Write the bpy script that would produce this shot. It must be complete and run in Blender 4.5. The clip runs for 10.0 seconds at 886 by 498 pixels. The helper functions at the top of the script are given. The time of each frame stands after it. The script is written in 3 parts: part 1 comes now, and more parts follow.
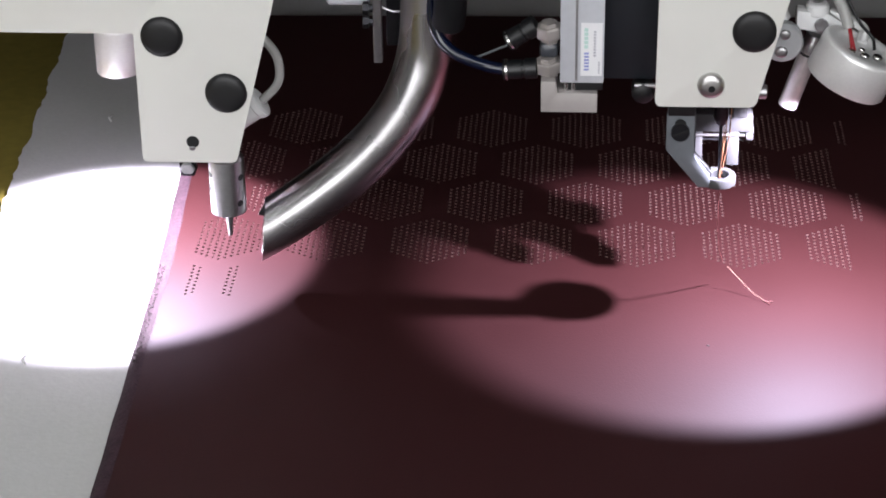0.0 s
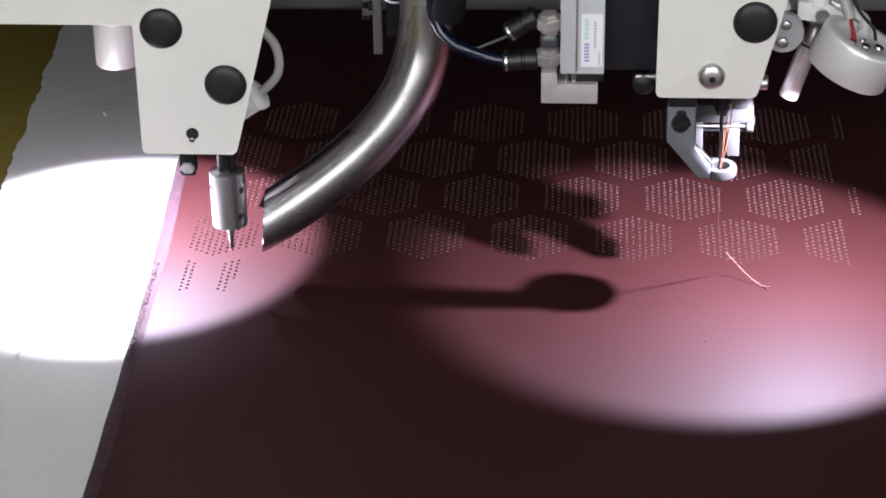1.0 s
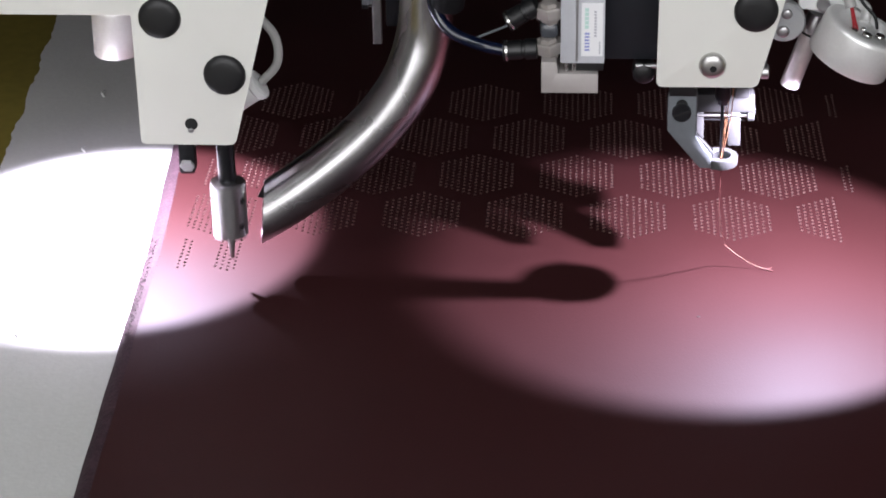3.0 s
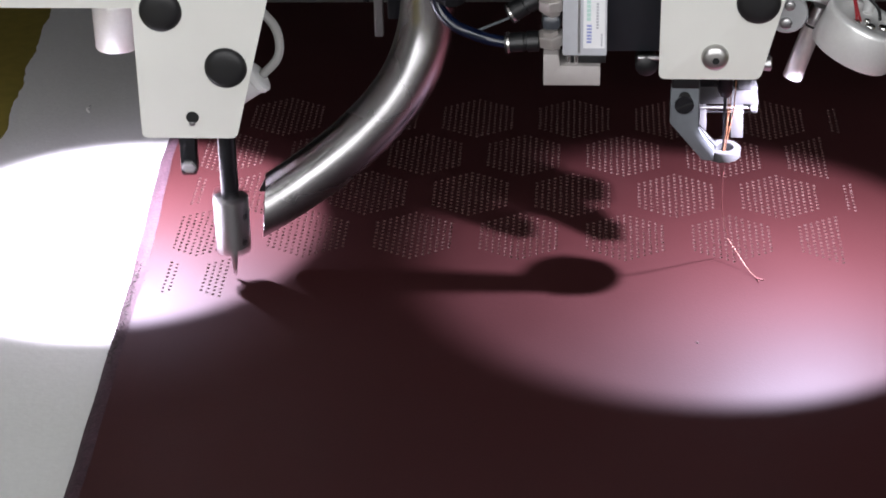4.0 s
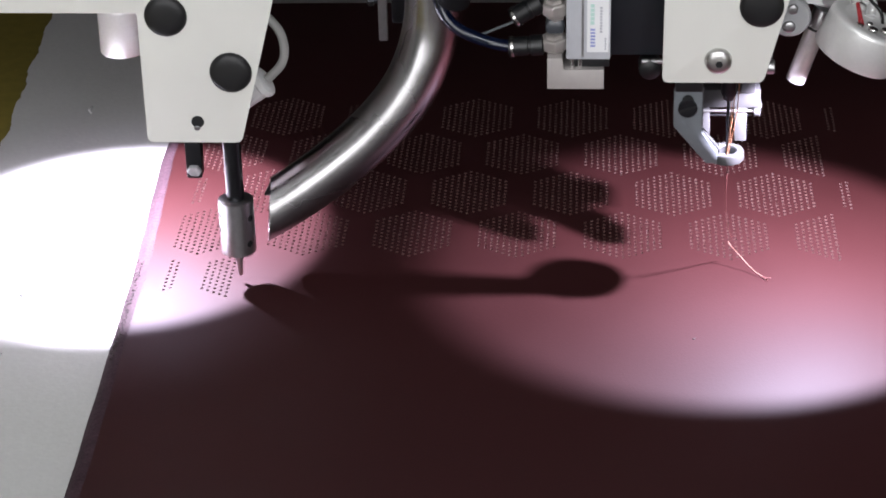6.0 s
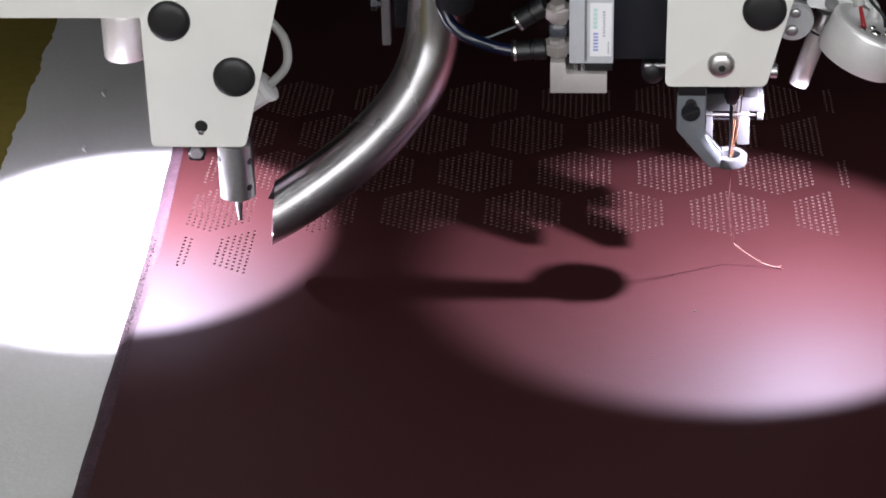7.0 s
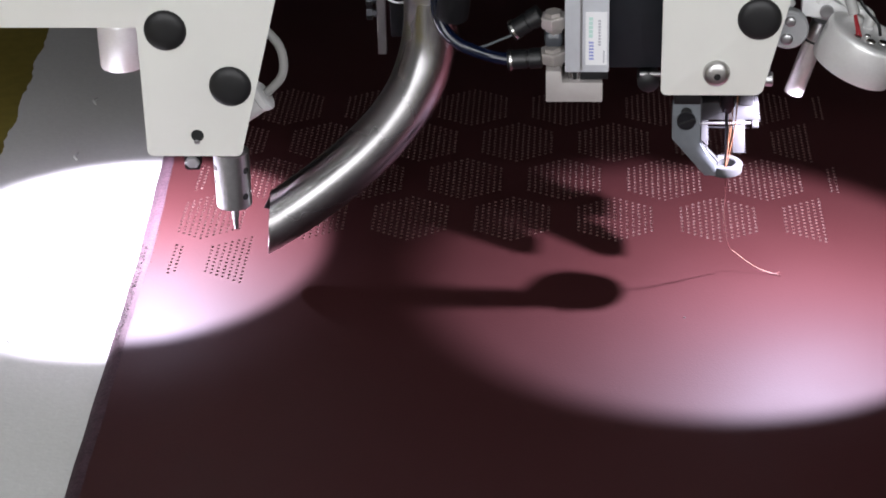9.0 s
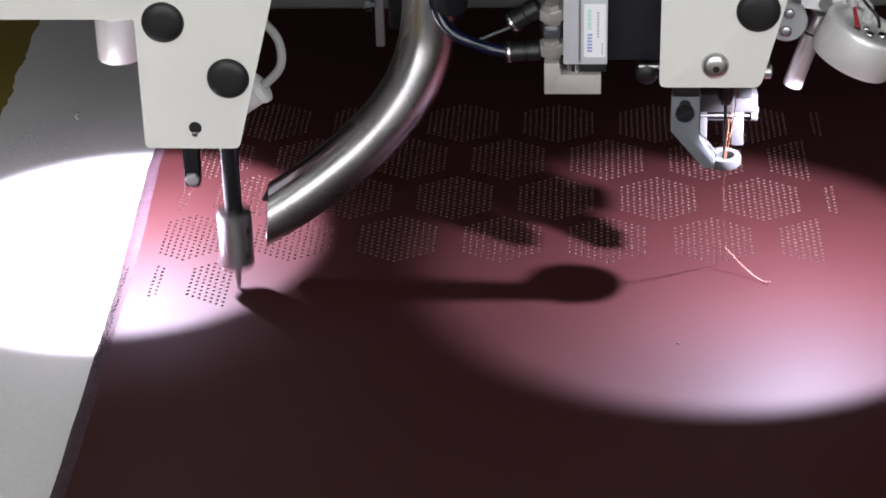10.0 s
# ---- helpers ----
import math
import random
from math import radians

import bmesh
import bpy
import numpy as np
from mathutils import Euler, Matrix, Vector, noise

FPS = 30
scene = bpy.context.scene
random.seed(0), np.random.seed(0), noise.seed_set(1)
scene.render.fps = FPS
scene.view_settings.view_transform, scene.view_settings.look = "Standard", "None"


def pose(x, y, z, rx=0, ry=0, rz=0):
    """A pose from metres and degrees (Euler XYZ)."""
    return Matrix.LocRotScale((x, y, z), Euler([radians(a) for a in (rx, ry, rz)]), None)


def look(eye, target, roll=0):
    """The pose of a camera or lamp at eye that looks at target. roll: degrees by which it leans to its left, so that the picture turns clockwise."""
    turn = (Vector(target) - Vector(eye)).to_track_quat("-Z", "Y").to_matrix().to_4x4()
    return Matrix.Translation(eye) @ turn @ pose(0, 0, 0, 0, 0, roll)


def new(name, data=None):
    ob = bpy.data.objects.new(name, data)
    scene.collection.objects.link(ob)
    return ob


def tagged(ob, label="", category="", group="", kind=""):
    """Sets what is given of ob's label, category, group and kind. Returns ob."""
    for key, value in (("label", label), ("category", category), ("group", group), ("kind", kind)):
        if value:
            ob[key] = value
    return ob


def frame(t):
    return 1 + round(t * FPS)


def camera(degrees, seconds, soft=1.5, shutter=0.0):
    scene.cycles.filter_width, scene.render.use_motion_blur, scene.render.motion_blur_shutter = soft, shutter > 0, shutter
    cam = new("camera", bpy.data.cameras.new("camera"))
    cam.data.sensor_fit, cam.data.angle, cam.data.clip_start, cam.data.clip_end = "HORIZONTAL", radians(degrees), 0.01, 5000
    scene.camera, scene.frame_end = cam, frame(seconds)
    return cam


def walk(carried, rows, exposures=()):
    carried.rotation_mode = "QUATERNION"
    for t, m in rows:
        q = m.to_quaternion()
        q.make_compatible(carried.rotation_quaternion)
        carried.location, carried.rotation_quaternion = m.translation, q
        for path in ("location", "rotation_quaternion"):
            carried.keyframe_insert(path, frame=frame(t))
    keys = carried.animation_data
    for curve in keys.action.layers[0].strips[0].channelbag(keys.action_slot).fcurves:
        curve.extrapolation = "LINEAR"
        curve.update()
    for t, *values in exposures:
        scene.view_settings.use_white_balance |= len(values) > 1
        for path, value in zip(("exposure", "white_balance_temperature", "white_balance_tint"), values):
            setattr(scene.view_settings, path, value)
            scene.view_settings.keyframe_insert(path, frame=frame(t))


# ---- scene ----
# ---------------- camera ----------------
cam = camera(21.65, 10.0, soft=1.8, shutter=0.5)
PATH = [
    (0, pose(0.1217, -0.7150, 0.3961, 62.455, 0.731, 3.410)),
    (0.5, pose(0.1216, -0.7140, 0.3956, 62.326, 0.800, 3.346)),
    (1, pose(0.1216, -0.7135, 0.3953, 62.251, 0.811, 3.376)),
    (1.5, pose(0.1216, -0.7135, 0.3954, 62.211, 0.851, 3.381)),
    (2, pose(0.1215, -0.7130, 0.3951, 62.125, 0.856, 3.306)),
    (2.5, pose(0.1215, -0.7120, 0.3945, 62.084, 0.861, 3.329)),
    (4, pose(0.1213, -0.7092, 0.3930, 61.842, 1.042, 3.315)),
    (4.5, pose(0.1212, -0.7080, 0.3924, 61.818, 1.119, 3.311)),
    (5, pose(0.1213, -0.7096, 0.3933, 61.844, 1.218, 3.287)),
    (5.5, pose(0.1214, -0.7108, 0.3939, 61.868, 1.170, 3.346)),
    (7, pose(0.1215, -0.7123, 0.3947, 62.025, 1.303, 3.399)),
    (7.5, pose(0.1215, -0.7119, 0.3945, 62.017, 1.313, 3.393)),
    (8, pose(0.1215, -0.7126, 0.3949, 62.095, 1.376, 3.377)),
    (8.5, pose(0.1215, -0.7132, 0.3952, 62.198, 1.379, 3.362)),
    (9, pose(0.1215, -0.7131, 0.3951, 62.239, 1.339, 3.265)),
    (9.5, pose(0.1215, -0.7122, 0.3947, 62.184, 1.362, 3.199)),
    (10, pose(0.1215, -0.7119, 0.3945, 62.052, 1.302, 3.240)),
]
walk(cam, PATH)

# ---------------- world, room light, exposure ----------------
MM = 0.001
world = bpy.data.worlds.new("world")
scene.world = world
world.use_nodes = True
world.node_tree.nodes["Background"].inputs[0].default_value = (0.80, 0.86, 1.0, 1)
world.node_tree.nodes["Background"].inputs[1].default_value = 0.05
scene.view_settings.exposure = 0.07


def area_lamp(name, x, y, z, sx, sy, watts, colour):
    data = bpy.data.lights.new(name, "AREA")
    data.shape, data.size, data.size_y, data.energy, data.color = "RECTANGLE", sx, sy, watts, colour
    ob = new(name, data)
    ob.matrix_basis = pose(x, y, z)
    return ob


# Two overhead fills, added to lift the shadows.
ROOM_FILLS = [(-1.1, -1.9), (1.1, -1.9)]
for lx, ly in ROOM_FILLS:
    area_lamp("overhead_fill_light", lx, ly, 1.985, 1.2, 0.3, 4.5, (0.93, 0.97, 1.0))
# Added front fill for the upright faces; no such source is known.
front_fill_light = area_lamp("front_fill_light", 0.1, -2.93, 1.0, 3.0, 1.7, 63.0, (0.98, 0.97, 1.0))
front_fill_light.matrix_basis = pose(0.1, -2.93, 1.0, 90, 0, 0)


def spot_lamp(name, p, q, watts, half, blend):
    data = bpy.data.lights.new(name, "SPOT")
    data.energy, data.spot_size, data.spot_blend, data.shadow_soft_size = watts, radians(2 * half), blend, 0.0017
    data.color = (0.86, 0.80, 1.0)
    ob = new(name, data)
    ob.matrix_basis = look([v * MM for v in p], [v * MM for v in q])
    return ob


SEW_LAMP, SEW_AIM = (205.0, -3.5, 88.6), (185.0, 5.2, 0.0)
PUNCH_LAMP, PUNCH_AIM = (-43.0, 39.0, 71.6), (-45.2, 38.4, 0.0)
spot_lamp("sewing_light", SEW_LAMP, SEW_AIM, 4.5, 47.8, 0.24)
spot_lamp("sewing_spill", SEW_LAMP, SEW_AIM, 0.04, 58, 0.8)
spot_lamp("punching_spill", PUNCH_LAMP, PUNCH_AIM, 0.45, 62, 1.0)
spot_lamp("punching_light", PUNCH_LAMP, PUNCH_AIM, 4.6, 47.8, 0.19)


# ---------------- materials ----------------
def material(name, colour, rough=0.5, metal=0.0, spec=0.5, vary=0.12, grain=300.0, bump=0.0, bump_scale=800.0,
             blotch=25.0, bump_kind="noise", coat=0.0, rough_vary=0.0):
    """Principled paint with two scales of colour variation and fine relief, in metres of object space."""
    mat = bpy.data.materials.new(name)
    mat.use_nodes = True
    nt = mat.node_tree
    b = nt.nodes["Principled BSDF"]
    b.inputs["Metallic"].default_value, b.inputs["Roughness"].default_value = metal, rough
    b.inputs["Specular IOR Level"].default_value = spec
    b.inputs["Coat Weight"].default_value = coat
    tc = nt.nodes.new("ShaderNodeTexCoord")
    fine, broad = nt.nodes.new("ShaderNodeTexNoise"), nt.nodes.new("ShaderNodeTexNoise")
    fine.inputs["Scale"].default_value, broad.inputs["Scale"].default_value = grain, blotch
    fine.inputs["Detail"].default_value = broad.inputs["Detail"].default_value = 3.0
    add = nt.nodes.new("ShaderNodeMath")
    add.operation = "ADD"
    ramp = nt.nodes.new("ShaderNodeMapRange")
    ramp.inputs["From Min"].default_value, ramp.inputs["From Max"].default_value = 0.6, 1.4
    ramp.inputs["To Min"].default_value, ramp.inputs["To Max"].default_value = 1 - vary, 1 + vary
    mul = nt.nodes.new("ShaderNodeVectorMath")
    mul.operation = "SCALE"
    mul.inputs[0].default_value = colour
    for n in (fine, broad):
        nt.links.new(tc.outputs["Object"], n.inputs["Vector"])
    nt.links.new(fine.outputs["Fac"], add.inputs[0])
    nt.links.new(broad.outputs["Fac"], add.inputs[1])
    nt.links.new(add.outputs[0], ramp.inputs["Value"])
    nt.links.new(ramp.outputs[0], mul.inputs["Scale"])
    nt.links.new(mul.outputs[0], b.inputs["Base Color"])
    if rough_vary:
        rr = nt.nodes.new("ShaderNodeMapRange")
        rr.inputs["From Min"].default_value, rr.inputs["From Max"].default_value = 0.3, 0.7
        rr.inputs["To Min"].default_value, rr.inputs["To Max"].default_value = rough - rough_vary, rough + rough_vary
        nt.links.new(broad.outputs["Fac"], rr.inputs["Value"])
        nt.links.new(rr.outputs[0], b.inputs["Roughness"])
    if bump:
        if bump_kind == "cells":
            tex = nt.nodes.new("ShaderNodeTexVoronoi")
            tex.feature = "SMOOTH_F1"
            out = tex.outputs["Distance"]
        else:
            tex = nt.nodes.new("ShaderNodeTexNoise")
            out = tex.outputs["Fac"]
        tex.inputs["Scale"].default_value = bump_scale
        nt.links.new(tc.outputs["Object"], tex.inputs["Vector"])
        bp = nt.nodes.new("ShaderNodeBump")
        bp.inputs["Strength"].default_value, bp.inputs["Distance"].default_value = bump, 0.0004
        nt.links.new(out, bp.inputs["Height"])
        nt.links.new(bp.outputs["Normal"], b.inputs["Normal"])
    return mat


LEATHER = material("oxblood_leather", (0.0335, 0.0063, 0.0058), 0.63, spec=0.37, vary=0.10, grain=900, blotch=18,
                   bump=0.06, bump_scale=1500, bump_kind="cells", rough_vary=0.03)
LEATHER.node_tree.nodes["Principled BSDF"].inputs["Specular Tint"].default_value = (0.76, 0.84, 1.0, 1)
SUEDE = material("leather_cut_edge", (0.046, 0.024, 0.033), 0.8, spec=0.3, vary=0.5, grain=1100, blotch=120, bump=0.9, bump_scale=900)
CORE = material("pale_leather_backing", (0.105, 0.068, 0.064), 0.9, spec=0.1, vary=0.2, grain=700)
FLEECE = material("white_fleece", (0.61, 0.61, 0.60), 0.95, spec=0.1, vary=0.05, grain=500, blotch=12, bump=0.3, bump_scale=700)
OLIVE = material("olive_laminate", (0.24, 0.19, 0.04), 0.7, spec=0.2, vary=0.15, grain=200, blotch=9)
CREAM = material("cream_enamel", (0.71, 0.71, 0.67), 0.42, spec=0.4, vary=0.025, grain=60, blotch=14, bump=0.05, bump_scale=500)
RUBBER = material("black_rubber", (0.010, 0.010, 0.011), 0.42, spec=0.4, vary=0.25, grain=200, bump=0.1, bump_scale=600)
BLACK = material("black_plastic", (0.006, 0.0065, 0.0075), 0.4, vary=0.2, grain=200)
MATT_BLACK = material("matt_black_enamel", (0.005, 0.005, 0.006), 0.7, spec=0.15, vary=0.2, grain=200)
BLACK_PLATE = material("black_anodised_plate", (0.008, 0.011, 0.016), 0.5, vary=0.2, grain=200)
STEEL = material("polished_steel", (0.42, 0.41, 0.415), 0.27, metal=1.0, vary=0.10, grain=250, blotch=30, bump=0.04, bump_scale=350, rough_vary=0.06)
CHROME = material("bright_chrome", (0.72, 0.71, 0.70), 0.16, metal=1.0, vary=0.05, grain=250)
SATIN = material("satin_steel", (0.55, 0.54, 0.53), 0.34, metal=1.0, vary=0.1, grain=400, bump=0.05)
GREY_STEEL = material("brushed_grey_steel", (0.45, 0.45, 0.46), 0.34, metal=1.0, vary=0.1, grain=500, bump=0.05, bump_scale=900)
DARK_STEEL = material("oiled_dark_steel", (0.035, 0.035, 0.04), 0.28, metal=0.85, vary=0.2, grain=300)
ALU = material("satin_aluminium", (0.75, 0.75, 0.745), 0.36, metal=0.42, vary=0.05, grain=900, bump=0.06, bump_scale=1200)
FOOT = material("satin_nickel", (0.050, 0.051, 0.054), 0.45, metal=0.3, vary=0.08, grain=600, bump=0.05)
# Darker than FOOT to offset the sewing lamp's strong light on the clamp.
CLAMP_STEEL = material("lamp_dimmed_clamp_steel", (0.032, 0.032, 0.034), 0.55, spec=0.25, vary=0.1, grain=600, bump=0.05)
NOZZLE = material("bright_nozzle_steel", (0.66, 0.64, 0.63), 0.3, metal=0.6, vary=0.12, grain=500, blotch=60, bump=0.04)
GREY_PLATE = material("grey_plate", (0.36, 0.37, 0.38), 0.45, metal=0.3, vary=0.08, grain=300)
CAST = material("grey_cast_bracket", (0.13, 0.145, 0.16), 0.55, metal=0.2, vary=0.08, grain=500, bump=0.05)
ANODISED = material("pale_anodised_aluminium", (0.56, 0.58, 0.62), 0.4, metal=0.2, vary=0.06, grain=400, bump=0.04)
BEIGE_BLOCK = material("nickel_block", (0.38, 0.355, 0.345), 0.5, metal=0.2, vary=0.05, grain=300)
BRASS = material("nickelled_brass", (0.42, 0.39, 0.37), 0.4, metal=0.45, vary=0.1, grain=300)
ELBOW = material("smoky_plastic", (0.05, 0.055, 0.065), 0.25, spec=0.6, vary=0.2, grain=200)
WHITE_PLASTIC = material("milky_plastic", (0.72, 0.73, 0.73), 0.4, spec=0.4, vary=0.05, grain=100)
HOSE = material("milky_hose", (0.33, 0.33, 0.32), 0.3, spec=0.5, vary=0.08, grain=100)
BLUE_HOSE = material("dark_blue_hose", (0.003, 0.006, 0.021), 0.14, spec=0.7, vary=0.1, grain=100)
PAPER = material("label_paper", (0.80, 0.81, 0.83), 0.5, vary=0.03, grain=200)
INK_BLUE = material("label_blue_ink", (0.26, 0.30, 0.60), 0.5, vary=0.05)
INK_GREEN = material("label_green_ink", (0.48, 0.70, 0.64), 0.5, vary=0.05)
INK_GREY = material("label_grey_ink", (0.36, 0.37, 0.42), 0.5, vary=0.05)
COPPER = material("copper_thread", (0.17, 0.078, 0.045), 0.5, spec=0.3, vary=0.2, grain=2000)
PALE_THREAD = material("pale_thread", (0.30, 0.18, 0.15), 0.6, vary=0.2, grain=2000)
MAROON_THREAD = material("maroon_thread", (0.10, 0.03, 0.03), 0.6, vary=0.2, grain=2000)
RED_WIRE = material("red_wire", (0.26, 0.012, 0.018), 0.4, vary=0.05)
DARK_BIT = material("dark_bit", (0.02, 0.01, 0.01), 0.7, vary=0.2)
WALL = material("pale_wall_paint", (0.36, 0.36, 0.35), 0.8, vary=0.06, grain=30, blotch=2)
BEAM = material("dark_grey_enamel", (0.06, 0.055, 0.058), 0.5, vary=0.1, grain=60, blotch=8)
DARK_WALL = material("reflection_dimming_dark", (0.07, 0.065, 0.068), 0.8, vary=0.1, grain=30, blotch=2)
CEIL = material("ceiling_paint", (0.72, 0.72, 0.70), 0.85, vary=0.04, grain=30, blotch=2)
FLOOR = material("grey_floor", (0.11, 0.11, 0.11), 0.6, vary=0.12, grain=40, blotch=3)

# Glow of the added ceiling panels.
glow = bpy.data.materials.new("fill_panel_glow")
glow.use_nodes = True
glow.node_tree.nodes["Principled BSDF"].inputs["Emission Color"].default_value = (0.93, 0.97, 1, 1)
glow.node_tree.nodes["Principled BSDF"].inputs["Emission Strength"].default_value = 9.0


# ---------------- mesh helpers (all lengths in millimetres) ----------------
ORIGIN = {}


def thing(name, at, label, category, group=""):
    ob = new(name)
    ob.empty_display_size = 0.01
    ob.location = [v * MM for v in at]
    ORIGIN[ob] = Vector(at)
    return tagged(ob, label, category, group)


def part(name, bm, mat, parent, label="", smooth=40.0):
    """Links a bmesh, drawn in the place's millimetres, as one mesh object under a thing or a part."""
    at = ORIGIN[parent] if parent else Vector((0, 0, 0))
    bm.transform(Matrix.Scale(MM, 4) @ Matrix.Translation(-at))
    me = bpy.data.meshes.new(name)
    bm.normal_update()
    for e in bm.edges:
        e.smooth = len(e.link_faces) == 2 and e.calc_face_angle(0) < radians(smooth)
    for f in bm.faces:
        f.smooth = True
    bm.to_mesh(me)
    bm.free()
    me.materials.append(mat)
    ob = new(name, me)
    if parent:
        ob.parent = parent
        ORIGIN[ob] = at
    if label:
        ob["label"] = label
    return ob


def bevelled(bm, width, seg=2, angle=50.0):
    bm.normal_update()
    edges = [e for e in bm.edges if len(e.link_faces) == 2 and e.calc_face_angle(0) > radians(angle)]
    if width and edges:
        bmesh.ops.bevel(bm, geom=edges, offset=width, segments=seg, profile=0.5, affect="EDGES", clamp_overlap=True)
    return bm


def box(x0, x1, y0, y1, z0, z1, bev=0.4, bm=None):
    one = bmesh.new()
    m = Matrix.Translation(((x0 + x1) / 2, (y0 + y1) / 2, (z0 + z1) / 2)) @ Matrix.Diagonal((x1 - x0, y1 - y0, z1 - z0, 1))
    bmesh.ops.create_cube(one, size=1, matrix=m)
    return joined(bm, bevelled(one, bev))


def joined(bm, one):
    if bm is None:
        return one
    me = bpy.data.meshes.new("scratch")
    one.to_mesh(me)
    one.free()
    bm.from_mesh(me)
    bpy.data.meshes.remove(me)
    return bm


def prism(outline, y0, y1, bev=0.6, bm=None, seg=2, draw=None):
    """A plate with its outline in x and z, from y0 to y1."""
    one = bmesh.new()
    front = [one.verts.new((x, y0, z)) for x, z in outline]
    back = [one.verts.new((draw(x, z) if draw else x, y1, z)) for x, z in outline]
    one.faces.new(front)
    one.faces.new(back[::-1])
    n = len(outline)
    for i in range(n):
        j = (i + 1) % n
        one.faces.new((front[j], front[i], back[i], back[j]))
    bmesh.ops.recalc_face_normals(one, faces=one.faces)
    return joined(bm, bevelled(one, bev, seg, 20.0))


def rounded(outline, r, n=5):
    """The outline with its corners rounded; r is one radius or one for each corner."""
    out, k = [], len(outline)
    rs = r if isinstance(r, (list, tuple)) else [r] * k
    for i in range(k):
        a, b, c = Vector(outline[i - 1]), Vector(outline[i]), Vector(outline[(i + 1) % k])
        if rs[i] <= 0:
            out.append(tuple(b))
            continue
        p, q = b + (a - b).normalized() * rs[i], b + (c - b).normalized() * rs[i]
        for s in range(n + 1):
            t = s / n
            out.append(tuple(p * (1 - t) ** 2 + b * 2 * t * (1 - t) + q * t * t))
    return out


def lathe(p, q, profile, seg=24, bm=None, caps=True):
    """A turned part on the axis from p to q: profile rows of (way along the axis in mm, radius)."""
    p, q = Vector(p), Vector(q)
    turn = (q - p).to_track_quat("Z", "Y").to_matrix()
    one = bmesh.new()
    rings = []
    for h, r in profile:
        if r <= 0.0001:
            rings.append([one.verts.new(p + turn @ Vector((0, 0, h)))])
        else:
            rings.append([one.verts.new(p + turn @ Vector((r * math.cos(2 * math.pi * i / seg), r * math.sin(2 * math.pi * i / seg), h)))
                          for i in range(seg)])
    for a, b in zip(rings, rings[1:]):
        for i in range(seg):
            j = (i + 1) % seg
            if len(a) == 1 and len(b) > 1:
                one.faces.new((a[0], b[j], b[i]))
            elif len(b) == 1 and len(a) > 1:
                one.faces.new((a[i], a[j], b[0]))
            elif len(a) > 1:
                one.faces.new((a[i], a[j], b[j], b[i]))
    for ring in (rings[0], rings[-1]):
        if caps and len(ring) > 2:
            one.faces.new(ring)
    bmesh.ops.recalc_face_normals(one, faces=one.faces)
    return joined(bm, one)


def rod(p, q, r, seg=20, bev=0.3, bm=None):
    n = (Vector(q) - Vector(p)).length
    return lathe(p, q, [(0, r - bev), (bev, r), (n - bev, r), (n, r - bev)], seg, bm)


def spline(points, steps):
    pts = [Vector(p) for p in points]
    pts = [2 * pts[0] - pts[1]] + pts + [2 * pts[-1] - pts[-2]]
    out = []
    for i in range(1, len(pts) - 2):
        a, b, c, d = pts[i - 1:i + 3]
        for s in range(steps):
            t = s / steps
            out.append(0.5 * (2 * b + (c - a) * t + (2 * a - 5 * b + 4 * c - d) * t * t + (3 * b - a - 3 * c + d) * t ** 3))
    return out + [pts[-2]]


def hose(points, r, seg=12, steps=8, inner=0.0, bm=None):
    """A round hose through the points, open with a bore where inner is given."""
    path = spline(points, steps)
    one = bmesh.new()
    side = None
    rings, bores = [], []
    for i, p in enumerate(path):
        d = (path[min(i + 1, len(path) - 1)] - path[max(i - 1, 0)]).normalized()
        if side is None:
            side = d.orthogonal().normalized()
        side = (side - d * side.dot(d)).normalized()
        up = d.cross(side)
        for rr, store in ((r, rings), (inner, bores)):
            if rr > 0:
                ring = []
                for k in range(seg):
                    v = p + (side * math.cos(2 * math.pi * k / seg) + up * math.sin(2 * math.pi * k / seg)) * rr
                    ring.append(one.verts.new(v))
                store.append(ring)
    for set_, flip in ((rings, False), (bores, True)):
        for a, b in zip(set_, set_[1:]):
            for k in range(seg):
                j = (k + 1) % seg
                f = (a[k], a[j], b[j], b[k])
                one.faces.new(f[::-1] if flip else f)
    if bores:
        for a, b in ((rings[0], bores[0]), (bores[-1], rings[-1])):
            for k in range(seg):
                j = (k + 1) % seg
                one.faces.new((a[k], b[k], b[j], a[j]))
    else:
        one.faces.new(rings[0][::-1])
        one.faces.new(rings[-1])
    return joined(bm, one)


def dome(at, r, h, seg=28, rings=6, out=(0, -1, 0), bm=None):
    """A shallow button that stands out of a face."""
    p = Vector(at)
    prof = [(0, r)] + [(h * (0.25 + 0.75 * math.sin(math.pi / 2 * i / rings)), r * (0.985 if i == 0 else math.cos(math.pi / 2 * i / rings) ** 0.6 * 0.985)) for i in range(rings)] + [(h, 0)]
    return lathe(p, p + Vector(out), prof, seg, bm)


# ---------------- the room ----------------
def structure(name, bm, mat, label):
    return tagged(part(name, bm, mat, None), label, name.split("_")[0], kind="structure")


structure("floor", box(-3000, 3000, -3000, 3000, -950, -850, 0), FLOOR, "plain grey workshop floor under the machine")
structure("ceiling", box(-3000, 3000, -3000, 3000, 2000, 2100, 0), CEIL, "plain white workshop ceiling")
# Unseen wall, kept dark so leather and pipe reflect less light.
structure("wall_north", box(-3000, 3000, 3000, 3100, -850, 2000, 0), DARK_WALL, "unseen wall behind the machine, dark to dim reflections")
# South wall and its window are unseen, added to house the front fill.
south = box(-3000, 3000, -3100, -3000, -850, 150, 0)
